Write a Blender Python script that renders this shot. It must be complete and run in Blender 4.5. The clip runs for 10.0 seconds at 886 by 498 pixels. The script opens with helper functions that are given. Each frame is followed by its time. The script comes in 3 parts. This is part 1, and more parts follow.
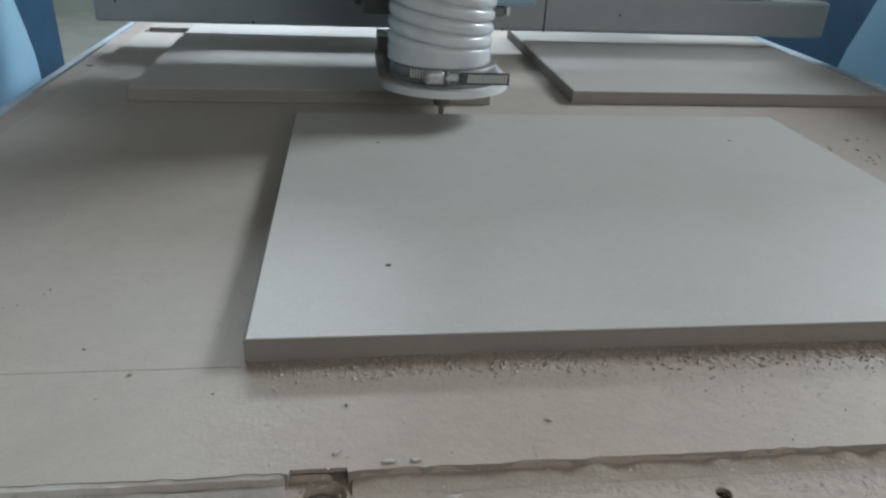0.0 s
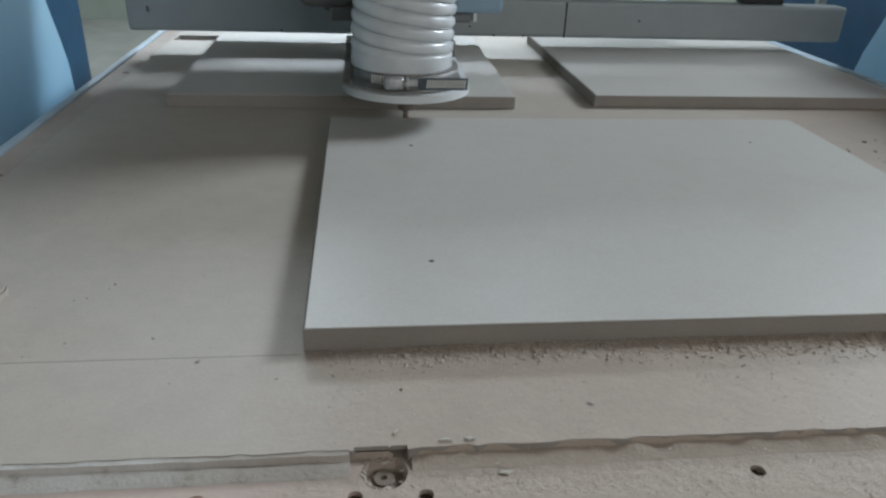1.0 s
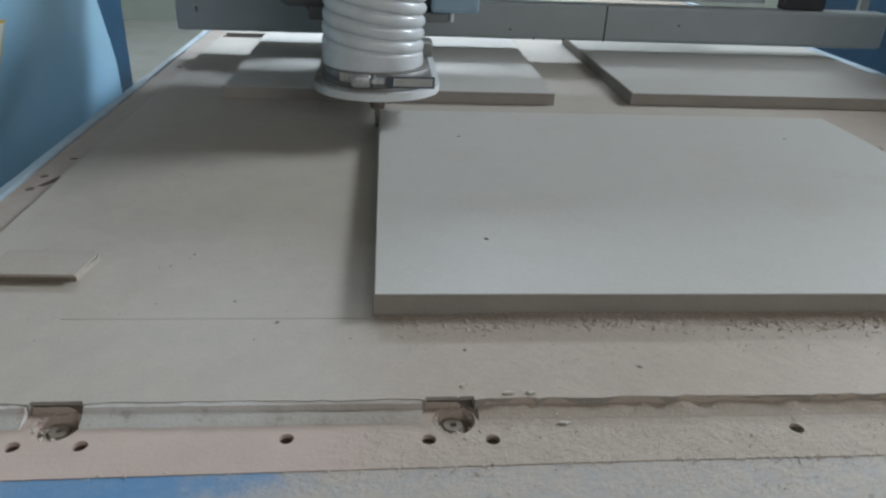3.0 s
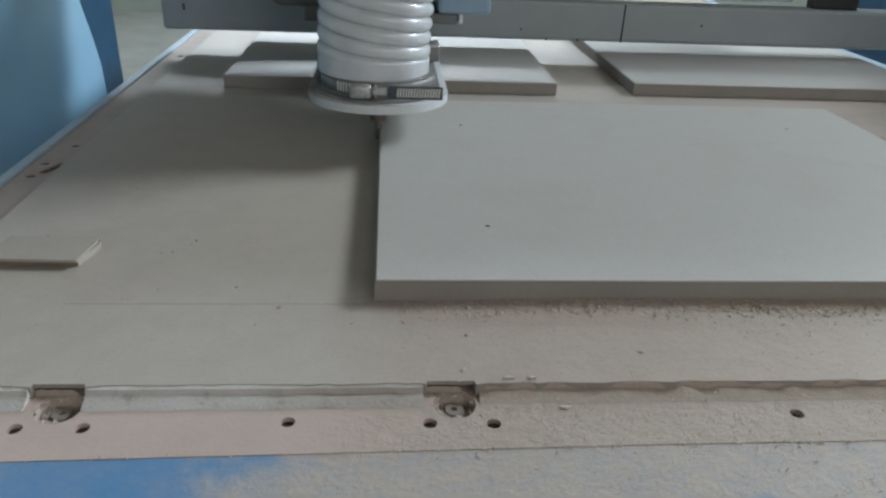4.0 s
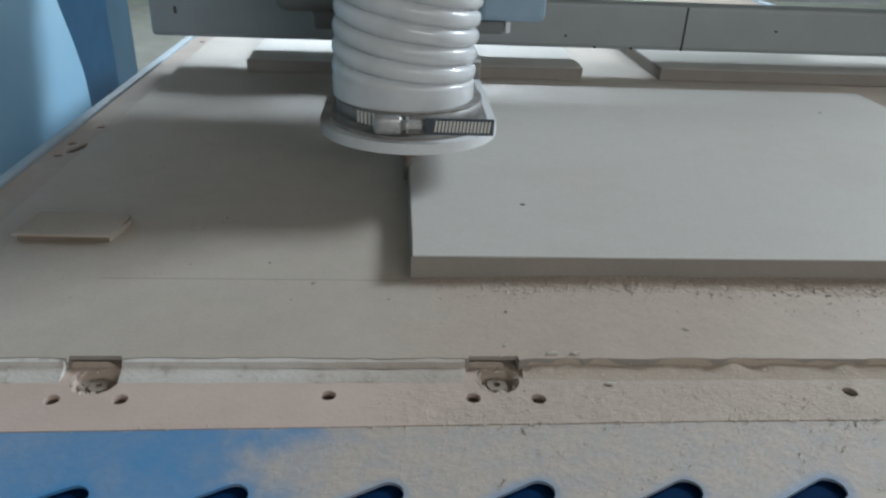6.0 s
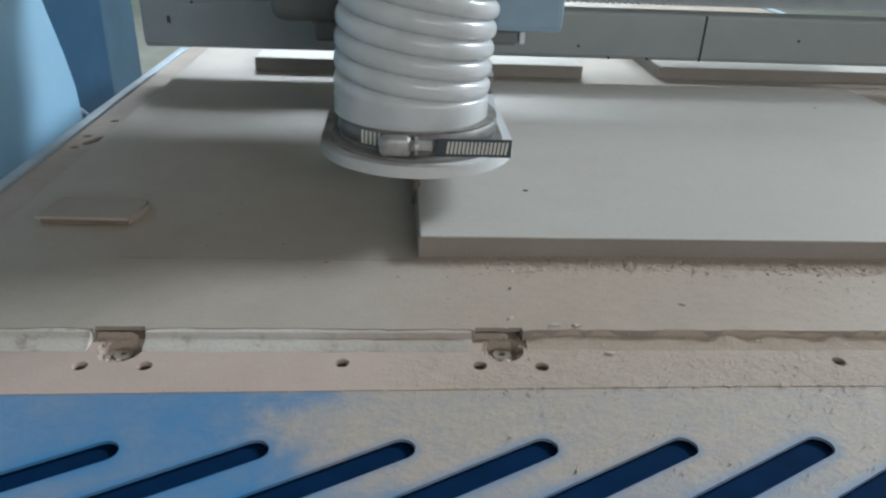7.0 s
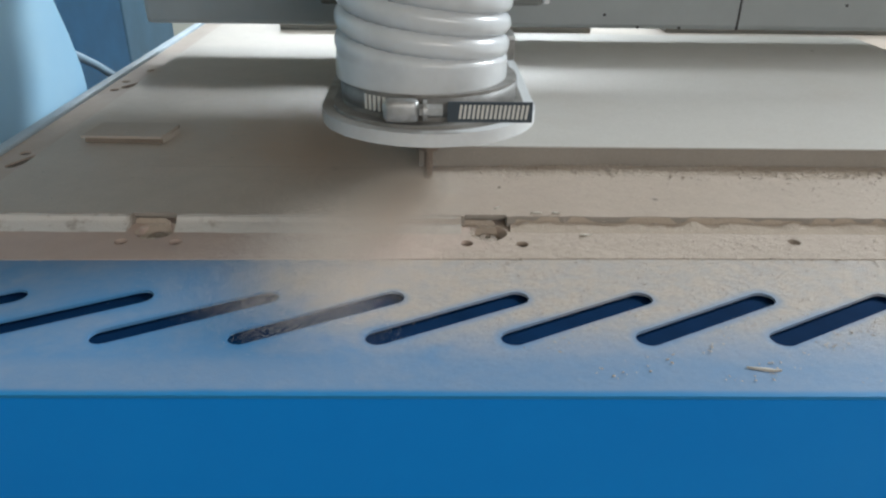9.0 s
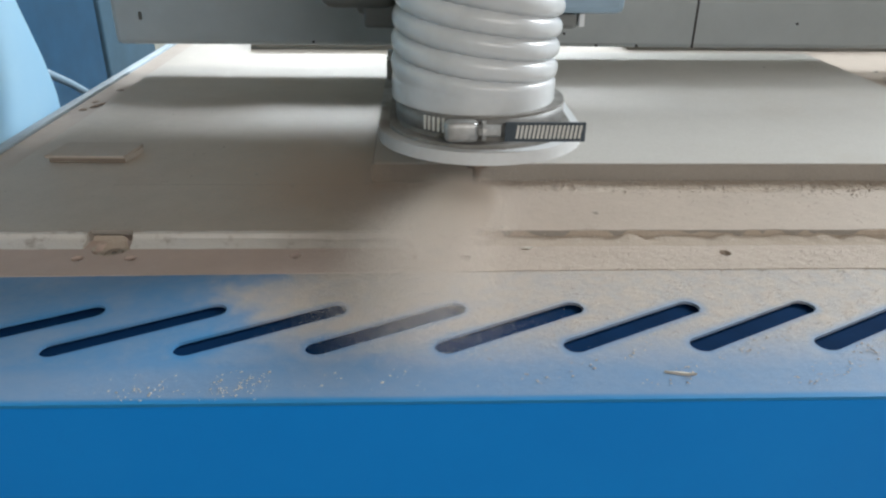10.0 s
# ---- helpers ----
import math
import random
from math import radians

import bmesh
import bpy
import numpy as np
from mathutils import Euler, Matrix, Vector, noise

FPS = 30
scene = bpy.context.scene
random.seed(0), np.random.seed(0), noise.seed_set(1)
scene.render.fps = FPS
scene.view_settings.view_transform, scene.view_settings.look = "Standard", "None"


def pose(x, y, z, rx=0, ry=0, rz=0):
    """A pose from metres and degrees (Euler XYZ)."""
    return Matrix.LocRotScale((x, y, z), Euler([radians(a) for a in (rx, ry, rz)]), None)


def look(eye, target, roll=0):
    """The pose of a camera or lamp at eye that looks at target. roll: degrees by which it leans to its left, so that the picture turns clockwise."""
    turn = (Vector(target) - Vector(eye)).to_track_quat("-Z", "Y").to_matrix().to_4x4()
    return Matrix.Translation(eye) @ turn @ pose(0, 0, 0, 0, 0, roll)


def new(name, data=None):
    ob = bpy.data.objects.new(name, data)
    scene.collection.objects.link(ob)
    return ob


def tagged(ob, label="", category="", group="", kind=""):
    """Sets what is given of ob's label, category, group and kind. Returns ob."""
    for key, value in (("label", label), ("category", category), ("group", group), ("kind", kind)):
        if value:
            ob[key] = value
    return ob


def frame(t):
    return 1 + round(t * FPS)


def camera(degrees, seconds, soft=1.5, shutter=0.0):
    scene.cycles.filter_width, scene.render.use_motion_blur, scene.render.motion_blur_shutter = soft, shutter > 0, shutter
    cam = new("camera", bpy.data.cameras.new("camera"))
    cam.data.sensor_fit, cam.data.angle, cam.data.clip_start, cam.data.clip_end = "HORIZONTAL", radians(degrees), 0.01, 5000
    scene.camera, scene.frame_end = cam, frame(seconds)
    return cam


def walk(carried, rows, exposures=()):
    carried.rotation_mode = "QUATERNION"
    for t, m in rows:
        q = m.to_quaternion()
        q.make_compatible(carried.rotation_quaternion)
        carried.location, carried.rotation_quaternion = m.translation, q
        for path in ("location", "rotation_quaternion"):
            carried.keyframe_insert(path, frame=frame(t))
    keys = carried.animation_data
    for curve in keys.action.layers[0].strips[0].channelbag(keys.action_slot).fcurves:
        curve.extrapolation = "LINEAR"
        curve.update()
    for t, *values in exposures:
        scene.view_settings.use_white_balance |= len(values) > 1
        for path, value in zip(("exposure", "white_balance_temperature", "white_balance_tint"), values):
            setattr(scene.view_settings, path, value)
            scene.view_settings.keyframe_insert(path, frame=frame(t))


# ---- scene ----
cam = camera(63.3, 10.0, soft=2.4)
PATH = [
    (0, (0.068, -0.372, 1.069), (0.311, 1.393, 0.16), 2.8),
    (0.5, (0.059, -0.382, 1.074), (0.284, 1.386, 0.165), 2.7),
    (1, (0.041, -0.398, 1.076), (0.257, 1.375, 0.177), 2.3),
    (1.5, (0.027, -0.408, 1.082), (0.226, 1.366, 0.179), 2.1),
    (2, (0.019, -0.426, 1.086), (0.192, 1.356, 0.193), 1.8),
    (2.5, (0.009, -0.436, 1.08), (0.174, 1.348, 0.191), 2.4),
    (4, (0.008, -0.443, 1.069), (0.167, 1.333, 0.162), 2.7),
    (4.5, (0.009, -0.439, 1.067), (0.156, 1.331, 0.149), 2.6),
    (5, (0.004, -0.44, 1.061), (0.166, 1.328, 0.14), 2.8),
    (5.5, (-0.004, -0.436, 1.056), (0.132, 1.335, 0.136), 2.7),
    (7, (-0.016, -0.467, 1.043), (0.114, 1.316, 0.145), 2.5),
    (7.5, (-0.016, -0.488, 1.044), (0.117, 1.299, 0.155), 2.4),
    (8, (-0.003, -0.506, 1.028), (0.091, 1.273, 0.12), 2.1),
    (8.5, (0.005, -0.524, 1.016), (0.085, 1.247, 0.09), 1.3),
    (9, (0.009, -0.549, 1.009), (0.047, 1.227, 0.09), 0.9),
    (9.5, (0.02, -0.563, 1.013), (0.072, 1.219, 0.108), 0.8),
    (10, (0.038, -0.568, 1.019), (0.108, 1.224, 0.133), 0.8),
]
walk(cam, [(t, look(eye, target, roll)) for t, eye, target, roll in PATH],
     exposures=[(0, -0.33, 6000, 9), (2.5, -0.32, 6020, 9), (5, -0.13, 6000, 9), (7.5, 0.12, 6150, 9), (9, 0.37, 6350, 10), (10, 0.5, 6400, 11)])

# ---------- what moves: the cutting head and the gantry that carries it ----------
HEAD = [(0, 0.175, 0.484), (0.5, 0.135, 0.482), (1, 0.094, 0.481), (1.5, 0.056, 0.479), (2, 0.017, 0.479),
        (2.3, -0.001, 0.478), (2.5, -0.002, 0.476), (4, -0.001, 0.356), (4.5, -0.001, 0.308), (5, -0.001, 0.264),
        (5.5, 0, 0.221), (7, 0, 0.097), (7.5, 0, 0.056), (8, -0.0015, 0.019), (8.5, 0, -0.016), (8.8, 0.001, -0.028),
        (9, 0.008, -0.031), (9.5, 0.046, -0.031), (10, 0.085, -0.031)]

# ---------- world and light ----------
world = bpy.data.worlds.new("world")
scene.world = world
world.use_nodes = True
wn = world.node_tree
sky = wn.nodes.new("ShaderNodeTexSky")
sky.sky_type, sky.sun_disc = "NISHITA", False
sky.sun_elevation, sky.sun_rotation = radians(38), radians(80)
wn.links.new(sky.outputs[0], wn.nodes["Background"].inputs[0])
wn.nodes["Background"].inputs[1].default_value = 0.06


def area_light(name, eye, target, wide, high, watts, colour):
    """A rectangular area lamp: daylight at a window opening, and the added front fill."""
    lamp = bpy.data.lights.new(name, "AREA")
    lamp.shape, lamp.size, lamp.size_y, lamp.energy, lamp.color = "RECTANGLE", wide, high, watts, colour
    ob = new(name, lamp)
    ob.matrix_world = look(eye, target)
    return ob


area_light("window_light_back", (-0.2, 5.75, 3.6), (0.2, 0.4, 0.8), 3.6, 0.8, 280, (0.925, 0.985, 1.0))
area_light("window_light_right", (4.8, 2.1, 4.15), (0, 0.25, 0.8), 2.0, 1.35, 340, (0.915, 0.98, 1.0))
# Added warm fill that lifts the shade and the front faces; no known source.
area_light("fill_light_front", (2.3, -5.2, 2.75), (0.2, 0, 0.8), 4.5, 1.5, 106, (1.0, 0.945, 0.87))


# ---------- materials ----------
def material(name, build):
    m = bpy.data.materials.new(name)
    m.use_nodes = True
    nt = m.node_tree
    build(nt, nt.nodes["Principled BSDF"])
    return m


def node(nt, kind, **inputs):
    n = nt.nodes.new("ShaderNode" + kind)
    for k, v in inputs.items():
        n.inputs[k.replace("_", " ")].default_value = v
    return n


def coords(nt):
    return nt.nodes.new("ShaderNodeTexCoord").outputs["Object"]


def place(nt):
    return nt.nodes.new("ShaderNodeNewGeometry").outputs["Position"]


def noise_of(nt, vec, scale, detail=4.0, rough=0.55):
    n = node(nt, "TexNoise", Scale=scale, Detail=detail, Roughness=rough)
    nt.links.new(vec, n.inputs["Vector"])
    return n.outputs["Fac"]


def ramp(nt, fac, a, b, ca=(0, 0, 0, 1), cb=(1, 1, 1, 1)):
    r = nt.nodes.new("ShaderNodeValToRGB")
    r.color_ramp.elements[0].position, r.color_ramp.elements[1].position = a, b
    r.color_ramp.elements[0].color, r.color_ramp.elements[1].color = ca, cb
    nt.links.new(fac, r.inputs[0])
    return r.outputs[0]


def mix(nt, fac, a, b, mode="MIX"):
    n = nt.nodes.new("ShaderNodeMix")
    n.data_type, n.blend_type = "RGBA", mode
    for sock, v in ((n.inputs[0], fac), (n.inputs[6], a), (n.inputs[7], b)):
        if hasattr(v, "links"):
            nt.links.new(v, sock)
        else:
            sock.default_value = v
    return n.outputs[2]


def bump(nt, p, height, strength, distance):
    b = node(nt, "Bump", Strength=strength, Distance=distance)
    nt.links.new(height, b.inputs["Height"])
    nt.links.new(b.outputs[0], p.inputs["Normal"])


def rgb(r, g, b):
    return (r, g, b, 1)


def board(name, base, dusty, rough=0.5, dust_amount=(0.42, 0.75), relief=0.25):
    """A coated or raw board with fine grain, smears and settled dust."""
    def build(nt, p):
        v = place(nt)
        fine, wide = noise_of(nt, v, 420, 3), noise_of(nt, v, 9, 5, 0.65)
        smear = noise_of(nt, v, 38, 5, 0.7)
        col = mix(nt, ramp(nt, wide, *dust_amount), rgb(*base), rgb(*dusty))
        tone = ramp(nt, smear, 0.2, 0.8, rgb(0.94, 0.94, 0.94), rgb(1, 1, 1))
        col = mix(nt, 1.0, col, tone, "MULTIPLY")
        grain = ramp(nt, fine, 0.3, 0.7, rgb(0.92, 0.92, 0.91), rgb(1, 1, 1))
        nt.links.new(mix(nt, 1.0, col, grain, "MULTIPLY"), p.inputs["Base Color"])
        p.inputs["Roughness"].default_value = rough
        bump(nt, p, fine, relief, 0.0006)
    return material(name, build)


def build_spoil(nt, p):
    """Coated board: bare and greyer on the left, under brown sawdust before the panel and on the right."""
    v = place(nt)
    sep = nt.nodes.new("ShaderNodeSeparateXYZ")
    nt.links.new(v, sep.inputs[0])
    x, y = sep.outputs[0], sep.outputs[1]
    wide, fine, clump = noise_of(nt, v, 12, 6, 0.7), noise_of(nt, v, 420, 3), noise_of(nt, v, 120, 5, 0.7)
    w = math_node(nt, "MULTIPLY_ADD", wide, 0.3, -0.15)
    ahead = math_node(nt, "MULTIPLY", span(nt, math_node(nt, "ADD", x, w), -0.06, 0.06), span(nt, y, 0.06, -0.01))
    right = span(nt, math_node(nt, "ADD", x, w), 0.56, 0.64)
    dust = math_node(nt, "MAXIMUM", ahead, right)
    dust = math_node(nt, "MAXIMUM", dust, span(nt, wide, 0.45, 0.85, 0.0, 0.6))
    col = mix(nt, dust, rgb(0.485, 0.438, 0.382), rgb(0.468, 0.392, 0.33))
    col = mix(nt, 1.0, col, ramp(nt, noise_of(nt, v, 38, 5, 0.7), 0.25, 0.8, rgb(0.86, 0.86, 0.86), rgb(1, 1, 1)), "MULTIPLY")
    col = mix(nt, 1.0, col, ramp(nt, fine, 0.3, 0.7, rgb(0.92, 0.92, 0.91), rgb(1, 1, 1)), "MULTIPLY")
    nt.links.new(col, p.inputs["Base Color"])
    p.inputs["Roughness"].default_value = 0.55
    height = math_node(nt, "MULTIPLY_ADD", math_node(nt, "MULTIPLY", clump, dust), 2.5, math_node(nt, "MULTIPLY", fine, 0.12))
    bump(nt, p, height, 0.2, 0.001)


PANEL = board("grey_melamine", (0.515, 0.50, 0.472), (0.47, 0.435, 0.392), 0.5, (0.5, 0.9), 0.04)
FIBRE = board("raw_fibreboard", (0.295, 0.272, 0.245), (0.35, 0.322, 0.29), 0.8, (0.35, 0.7), 0.6)
# Offcut core in shade; the paler copy below paints its lit right side.
SHADED_CORE = board("shaded_offcut_core", (0.19, 0.155, 0.125), (0.25, 0.21, 0.17), 0.9, (0.4, 0.7), 0.6)
CAKED = board("dust_caked_steel", (0.36, 0.315, 0.27), (0.30, 0.25, 0.21), 0.9, (0.4, 0.6), 0.8)
DRIFT = board("banked_sawdust", (0.475, 0.408, 0.345), (0.435, 0.367, 0.305), 0.95, (0.4, 0.65), 0.8)
DUST_M = board("wood_dust", (0.44, 0.37, 0.31), (0.40, 0.325, 0.265), 0.95, (0.4, 0.6), 0.8)
CRUMB = board("pale_sawdust_crumbs", (0.56, 0.50, 0.44), (0.49, 0.43, 0.37), 0.95, (0.4, 0.6), 0.8)
DUSTY_OFFCUT = board("dust_coated_offcut", (0.44, 0.40, 0.355), (0.40, 0.35, 0.30), 0.8, (0.4, 0.7), 0.4)
LIT_CORE = board("lit_offcut_side", (0.47, 0.44, 0.395), (0.42, 0.37, 0.32), 0.8, (0.4, 0.6), 0.6)
CHIP = board("pale_chip", (0.60, 0.57, 0.52), (0.52, 0.48, 0.43), 0.7)
HOLE = board("drilled_hole_dark", (0.09, 0.065, 0.05), (0.14, 0.1, 0.075), 0.9)


def math_node(nt, op, a, b=None, c=None):
    n = nt.nodes.new("ShaderNodeMath")
    n.operation = op
    for sock, v in zip(n.inputs, (a, b, c)):
        if hasattr(v, "links"):
            nt.links.new(v, sock)
        elif v is not None:
            sock.default_value = v
    return n.outputs[0]


def span(nt, v, a, b, lo=0.0, hi=1.0):
    m = nt.nodes.new("ShaderNodeMapRange")
    m.interpolation_type = "SMOOTHSTEP"
    nt.links.new(v, m.inputs[0])
    for k, x in zip((1, 2, 3, 4), (a, b, lo, hi)):
        m.inputs[k].default_value = x
    return m.outputs[0]


def build_dusty_blue(nt, p):
    """Blue paint under sawdust: thick by the boards, thin by the front edge and the far left, sucked clean round the slots."""
    v = place(nt)
    sep = nt.nodes.new("ShaderNodeSeparateXYZ")
    nt.links.new(v, sep.inputs[0])
    x, y = sep.outputs[0], sep.outputs[1]
    n = noise_of(nt, v, 14, 4, 0.55)
    wobble = math_node(nt, "MULTIPLY_ADD", n, 0.26, -0.13)
    across = span(nt, math_node(nt, "ADD", x, wobble), -0.125, 0.0)
    near = span(nt, y, -0.272, -0.17, 0.42, 1.0)
    thick = math_node(nt, "MULTIPLY", math_node(nt, "MULTIPLY_ADD", across, 0.76, 0.17), near)
    film = span(nt, y, -0.21, -0.26, 0.0, 0.42)
    thick = math_node(nt, "MAXIMUM", thick, film)
    run = math_node(nt, "SUBTRACT", x, math_node(nt, "MULTIPLY_ADD", y, 1.9214, 0.42593))
    index = math_node(nt, "ROUND", math_node(nt, "DIVIDE", run, 0.0725))
    px = math_node(nt, "ADD", math_node(nt, "MULTIPLY_ADD", index, -0.0725, x), 0.0181)
    py = math_node(nt, "ADD", y, 0.2311)
    along = math_node(nt, "DIVIDE", math_node(nt, "MULTIPLY_ADD", px, 0.0782, math_node(nt, "MULTIPLY", py, 0.0407)), 0.007772)
    along = math_node(nt, "MINIMUM", math_node(nt, "MAXIMUM", along, 0.0), 1.0)
    dx = math_node(nt, "MULTIPLY_ADD", along, -0.0782, px)
    dy = math_node(nt, "MULTIPLY_ADD", along, -0.0407, py)
    far = math_node(nt, "SQRT", math_node(nt, "MULTIPLY_ADD", dx, dx, math_node(nt, "MULTIPLY", dy, dy)))
    halo = span(nt, math_node(nt, "ADD", far, math_node(nt, "MULTIPLY_ADD", n, 0.009, -0.0045)), 0.0058, 0.0130)
    thick = math_node(nt, "MAXIMUM", span(nt, thick, 0.12, 0.86), span(nt, noise_of(nt, v, 22, 5, 0.65), 0.3, 0.75, 0.17, 0.42))
    thick = math_node(nt, "MULTIPLY", thick, math_node(nt, "MULTIPLY_ADD", halo, 0.48, 0.52))
    edge = math_node(nt, "ADD", y, math_node(nt, "MULTIPLY_ADD", n, 0.004, -0.002))
    thick = math_node(nt, "MULTIPLY", thick, span(nt, edge, -0.2782, -0.2735))
    spots = span(nt, noise_of(nt, v, 90, 5, 0.7), 0.3, 0.75, 0.86, 1.06)
    thick = math_node(nt, "MULTIPLY", thick, spots)
    fine = noise_of(nt, v, 210, 5, 0.75)
    nt.links.new(mix(nt, thick, rgb(0.010, 0.20, 0.47), rgb(0.45, 0.397, 0.345)), p.inputs["Base Color"])
    p.inputs["Roughness"].default_value = 0.6
    bump(nt, p, math_node(nt, "MULTIPLY", fine, thick), 0.62, 0.0018)


def build_blue(nt, p):
    v = place(nt)
    wide, fine = noise_of(nt, v, 9, 5, 0.6), noise_of(nt, v, 160, 3)
    nt.links.new(mix(nt, ramp(nt, wide, 0.35, 0.8), rgb(0.002, 0.235, 0.74), rgb(0.004, 0.26, 0.78)), p.inputs["Base Color"])
    p.inputs["Roughness"].default_value = 0.5
    p.inputs["Specular IOR Level"].default_value = 0.25
    bump(nt, p, fine, 0.1, 0.0005)


def build_leg_blue(nt, p):
    v = place(nt)
    wide = noise_of(nt, v, 5, 5, 0.6)
    nt.links.new(mix(nt, ramp(nt, wide, 0.3, 0.75), rgb(0.26, 0.475, 0.66), rgb(0.34, 0.54, 0.68)), p.inputs["Base Color"])
    p.inputs["Roughness"].default_value = 0.65
    bump(nt, p, noise_of(nt, v, 220, 2), 0.08, 0.0005)


def plain(name, colour, rough, metal=0.0, grain=60, spread=0.12, relief=0.1, gloss=0.5):
    def build(nt, p):
        v = coords(nt)
        n = noise_of(nt, v, grain, 5, 0.65)
        dark = tuple(c * (1 - spread) for c in colour)
        nt.links.new(mix(nt, ramp(nt, n, 0.3, 0.7), rgb(*dark), rgb(*colour)), p.inputs["Base Color"])
        p.inputs["Roughness"].default_value, p.inputs["Metallic"].default_value = rough, metal
        p.inputs["Specular IOR Level"].default_value = gloss
        bump(nt, p, n, relief, 0.0005)
    return material(name, build)


def build_hose(nt, p):
    n = noise_of(nt, coords(nt), 40, 4)
    nt.links.new(mix(nt, ramp(nt, n, 0.3, 0.7), rgb(0.57, 0.60, 0.622), rgb(0.67, 0.70, 0.725)), p.inputs["Base Color"])
    p.inputs["Roughness"].default_value = 0.22
    p.inputs["Subsurface Weight"].default_value = 0.35
    p.inputs["Subsurface Radius"].default_value = (0.02, 0.02, 0.02)
    p.inputs["Subsurface Scale"].default_value = 0.5


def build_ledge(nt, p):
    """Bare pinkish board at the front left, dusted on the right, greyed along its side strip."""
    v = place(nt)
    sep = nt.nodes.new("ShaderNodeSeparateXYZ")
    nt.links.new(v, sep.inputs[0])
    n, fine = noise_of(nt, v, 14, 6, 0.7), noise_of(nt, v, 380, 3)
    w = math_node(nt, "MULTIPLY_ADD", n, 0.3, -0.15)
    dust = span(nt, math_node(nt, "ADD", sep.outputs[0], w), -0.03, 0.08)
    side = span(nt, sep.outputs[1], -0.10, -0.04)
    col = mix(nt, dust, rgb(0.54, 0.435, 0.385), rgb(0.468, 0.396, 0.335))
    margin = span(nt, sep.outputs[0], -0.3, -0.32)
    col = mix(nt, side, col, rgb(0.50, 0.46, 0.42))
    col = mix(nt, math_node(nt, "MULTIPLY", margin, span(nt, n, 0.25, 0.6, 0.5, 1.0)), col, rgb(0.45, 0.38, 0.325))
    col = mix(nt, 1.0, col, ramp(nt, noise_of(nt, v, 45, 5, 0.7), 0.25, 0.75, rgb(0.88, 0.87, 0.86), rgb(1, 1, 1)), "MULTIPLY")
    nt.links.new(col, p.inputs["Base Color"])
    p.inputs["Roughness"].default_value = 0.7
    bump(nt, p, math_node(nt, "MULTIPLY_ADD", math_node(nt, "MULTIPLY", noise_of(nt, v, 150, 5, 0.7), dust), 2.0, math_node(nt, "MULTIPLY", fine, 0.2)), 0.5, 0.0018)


def build_lip(nt, p):
    """Torn pale coating, lost under packed dust towards the right."""
    v = place(nt)
    sep = nt.nodes.new("ShaderNodeSeparateXYZ")
    nt.links.new(v, sep.inputs[0])
    n, fine = noise_of(nt, v, 24, 6, 0.7), noise_of(nt, v, 300, 4, 0.6)
    dust = span(nt, math_node(nt, "ADD", sep.outputs[0], math_node(nt, "MULTIPLY_ADD", n, 0.16, -0.08)), -0.1, 0.03, 0.08, 0.95)
    col = mix(nt, dust, rgb(0.60, 0.59, 0.565), rgb(0.43, 0.385, 0.34))
    col = mix(nt, span(nt, noise_of(nt, v, 70, 5, 0.7), 0.52, 0.72), col, rgb(0.36, 0.325, 0.29))
    nt.links.new(col, p.inputs["Base Color"])
    p.inputs["Roughness"].default_value = 0.65
    bump(nt, p, fine, 0.7, 0.001)


PALE_EDGE = material("chipped_pale_coating", build_lip)
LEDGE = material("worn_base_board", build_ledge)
SPOIL = material("dusty_spoilboard", build_spoil)
DUSTY_BLUE = material("dusty_blue_paint", build_dusty_blue)
BLUE = material("blue_paint", build_blue)
LEG_BLUE = material("light_blue_cover_paint", build_leg_blue)
EDGE_BLUE = plain("pale_blue_edge_paint", (0.42, 0.53, 0.62), 0.6, 0, 30, 0.2)
DARK_BLUE = plain("deep_blue_steel", (0.018, 0.085, 0.175), 0.5, 0, 12, 0.25)
CAB_BLUE = plain("dull_blue_cabinet_paint", (0.05, 0.115, 0.18), 0.5, 0, 6, 0.3)
# Navy dark enough to paint the shade inside the slots.
SLOT_DARK = plain("slot_depth_navy", (0.0035, 0.027, 0.088), 0.85, 0, 30, 0.3, 0.1, 0.05)
BEAM = plain("grey_painted_steel", (0.35, 0.39, 0.40), 0.45, 0, 25, 0.1)
BLACK = plain("black_rubber", (0.025, 0.025, 0.027), 0.6)
HOSE = material("milky_plastic_hose", build_hose)
SHOE = plain("white_acetal", (0.69, 0.72, 0.74), 0.35, 0, 50, 0.1)
SHOE_DIRTY = plain("smoky_plastic_collar", (0.27, 0.265, 0.25), 0.4, 0, 70, 0.45)


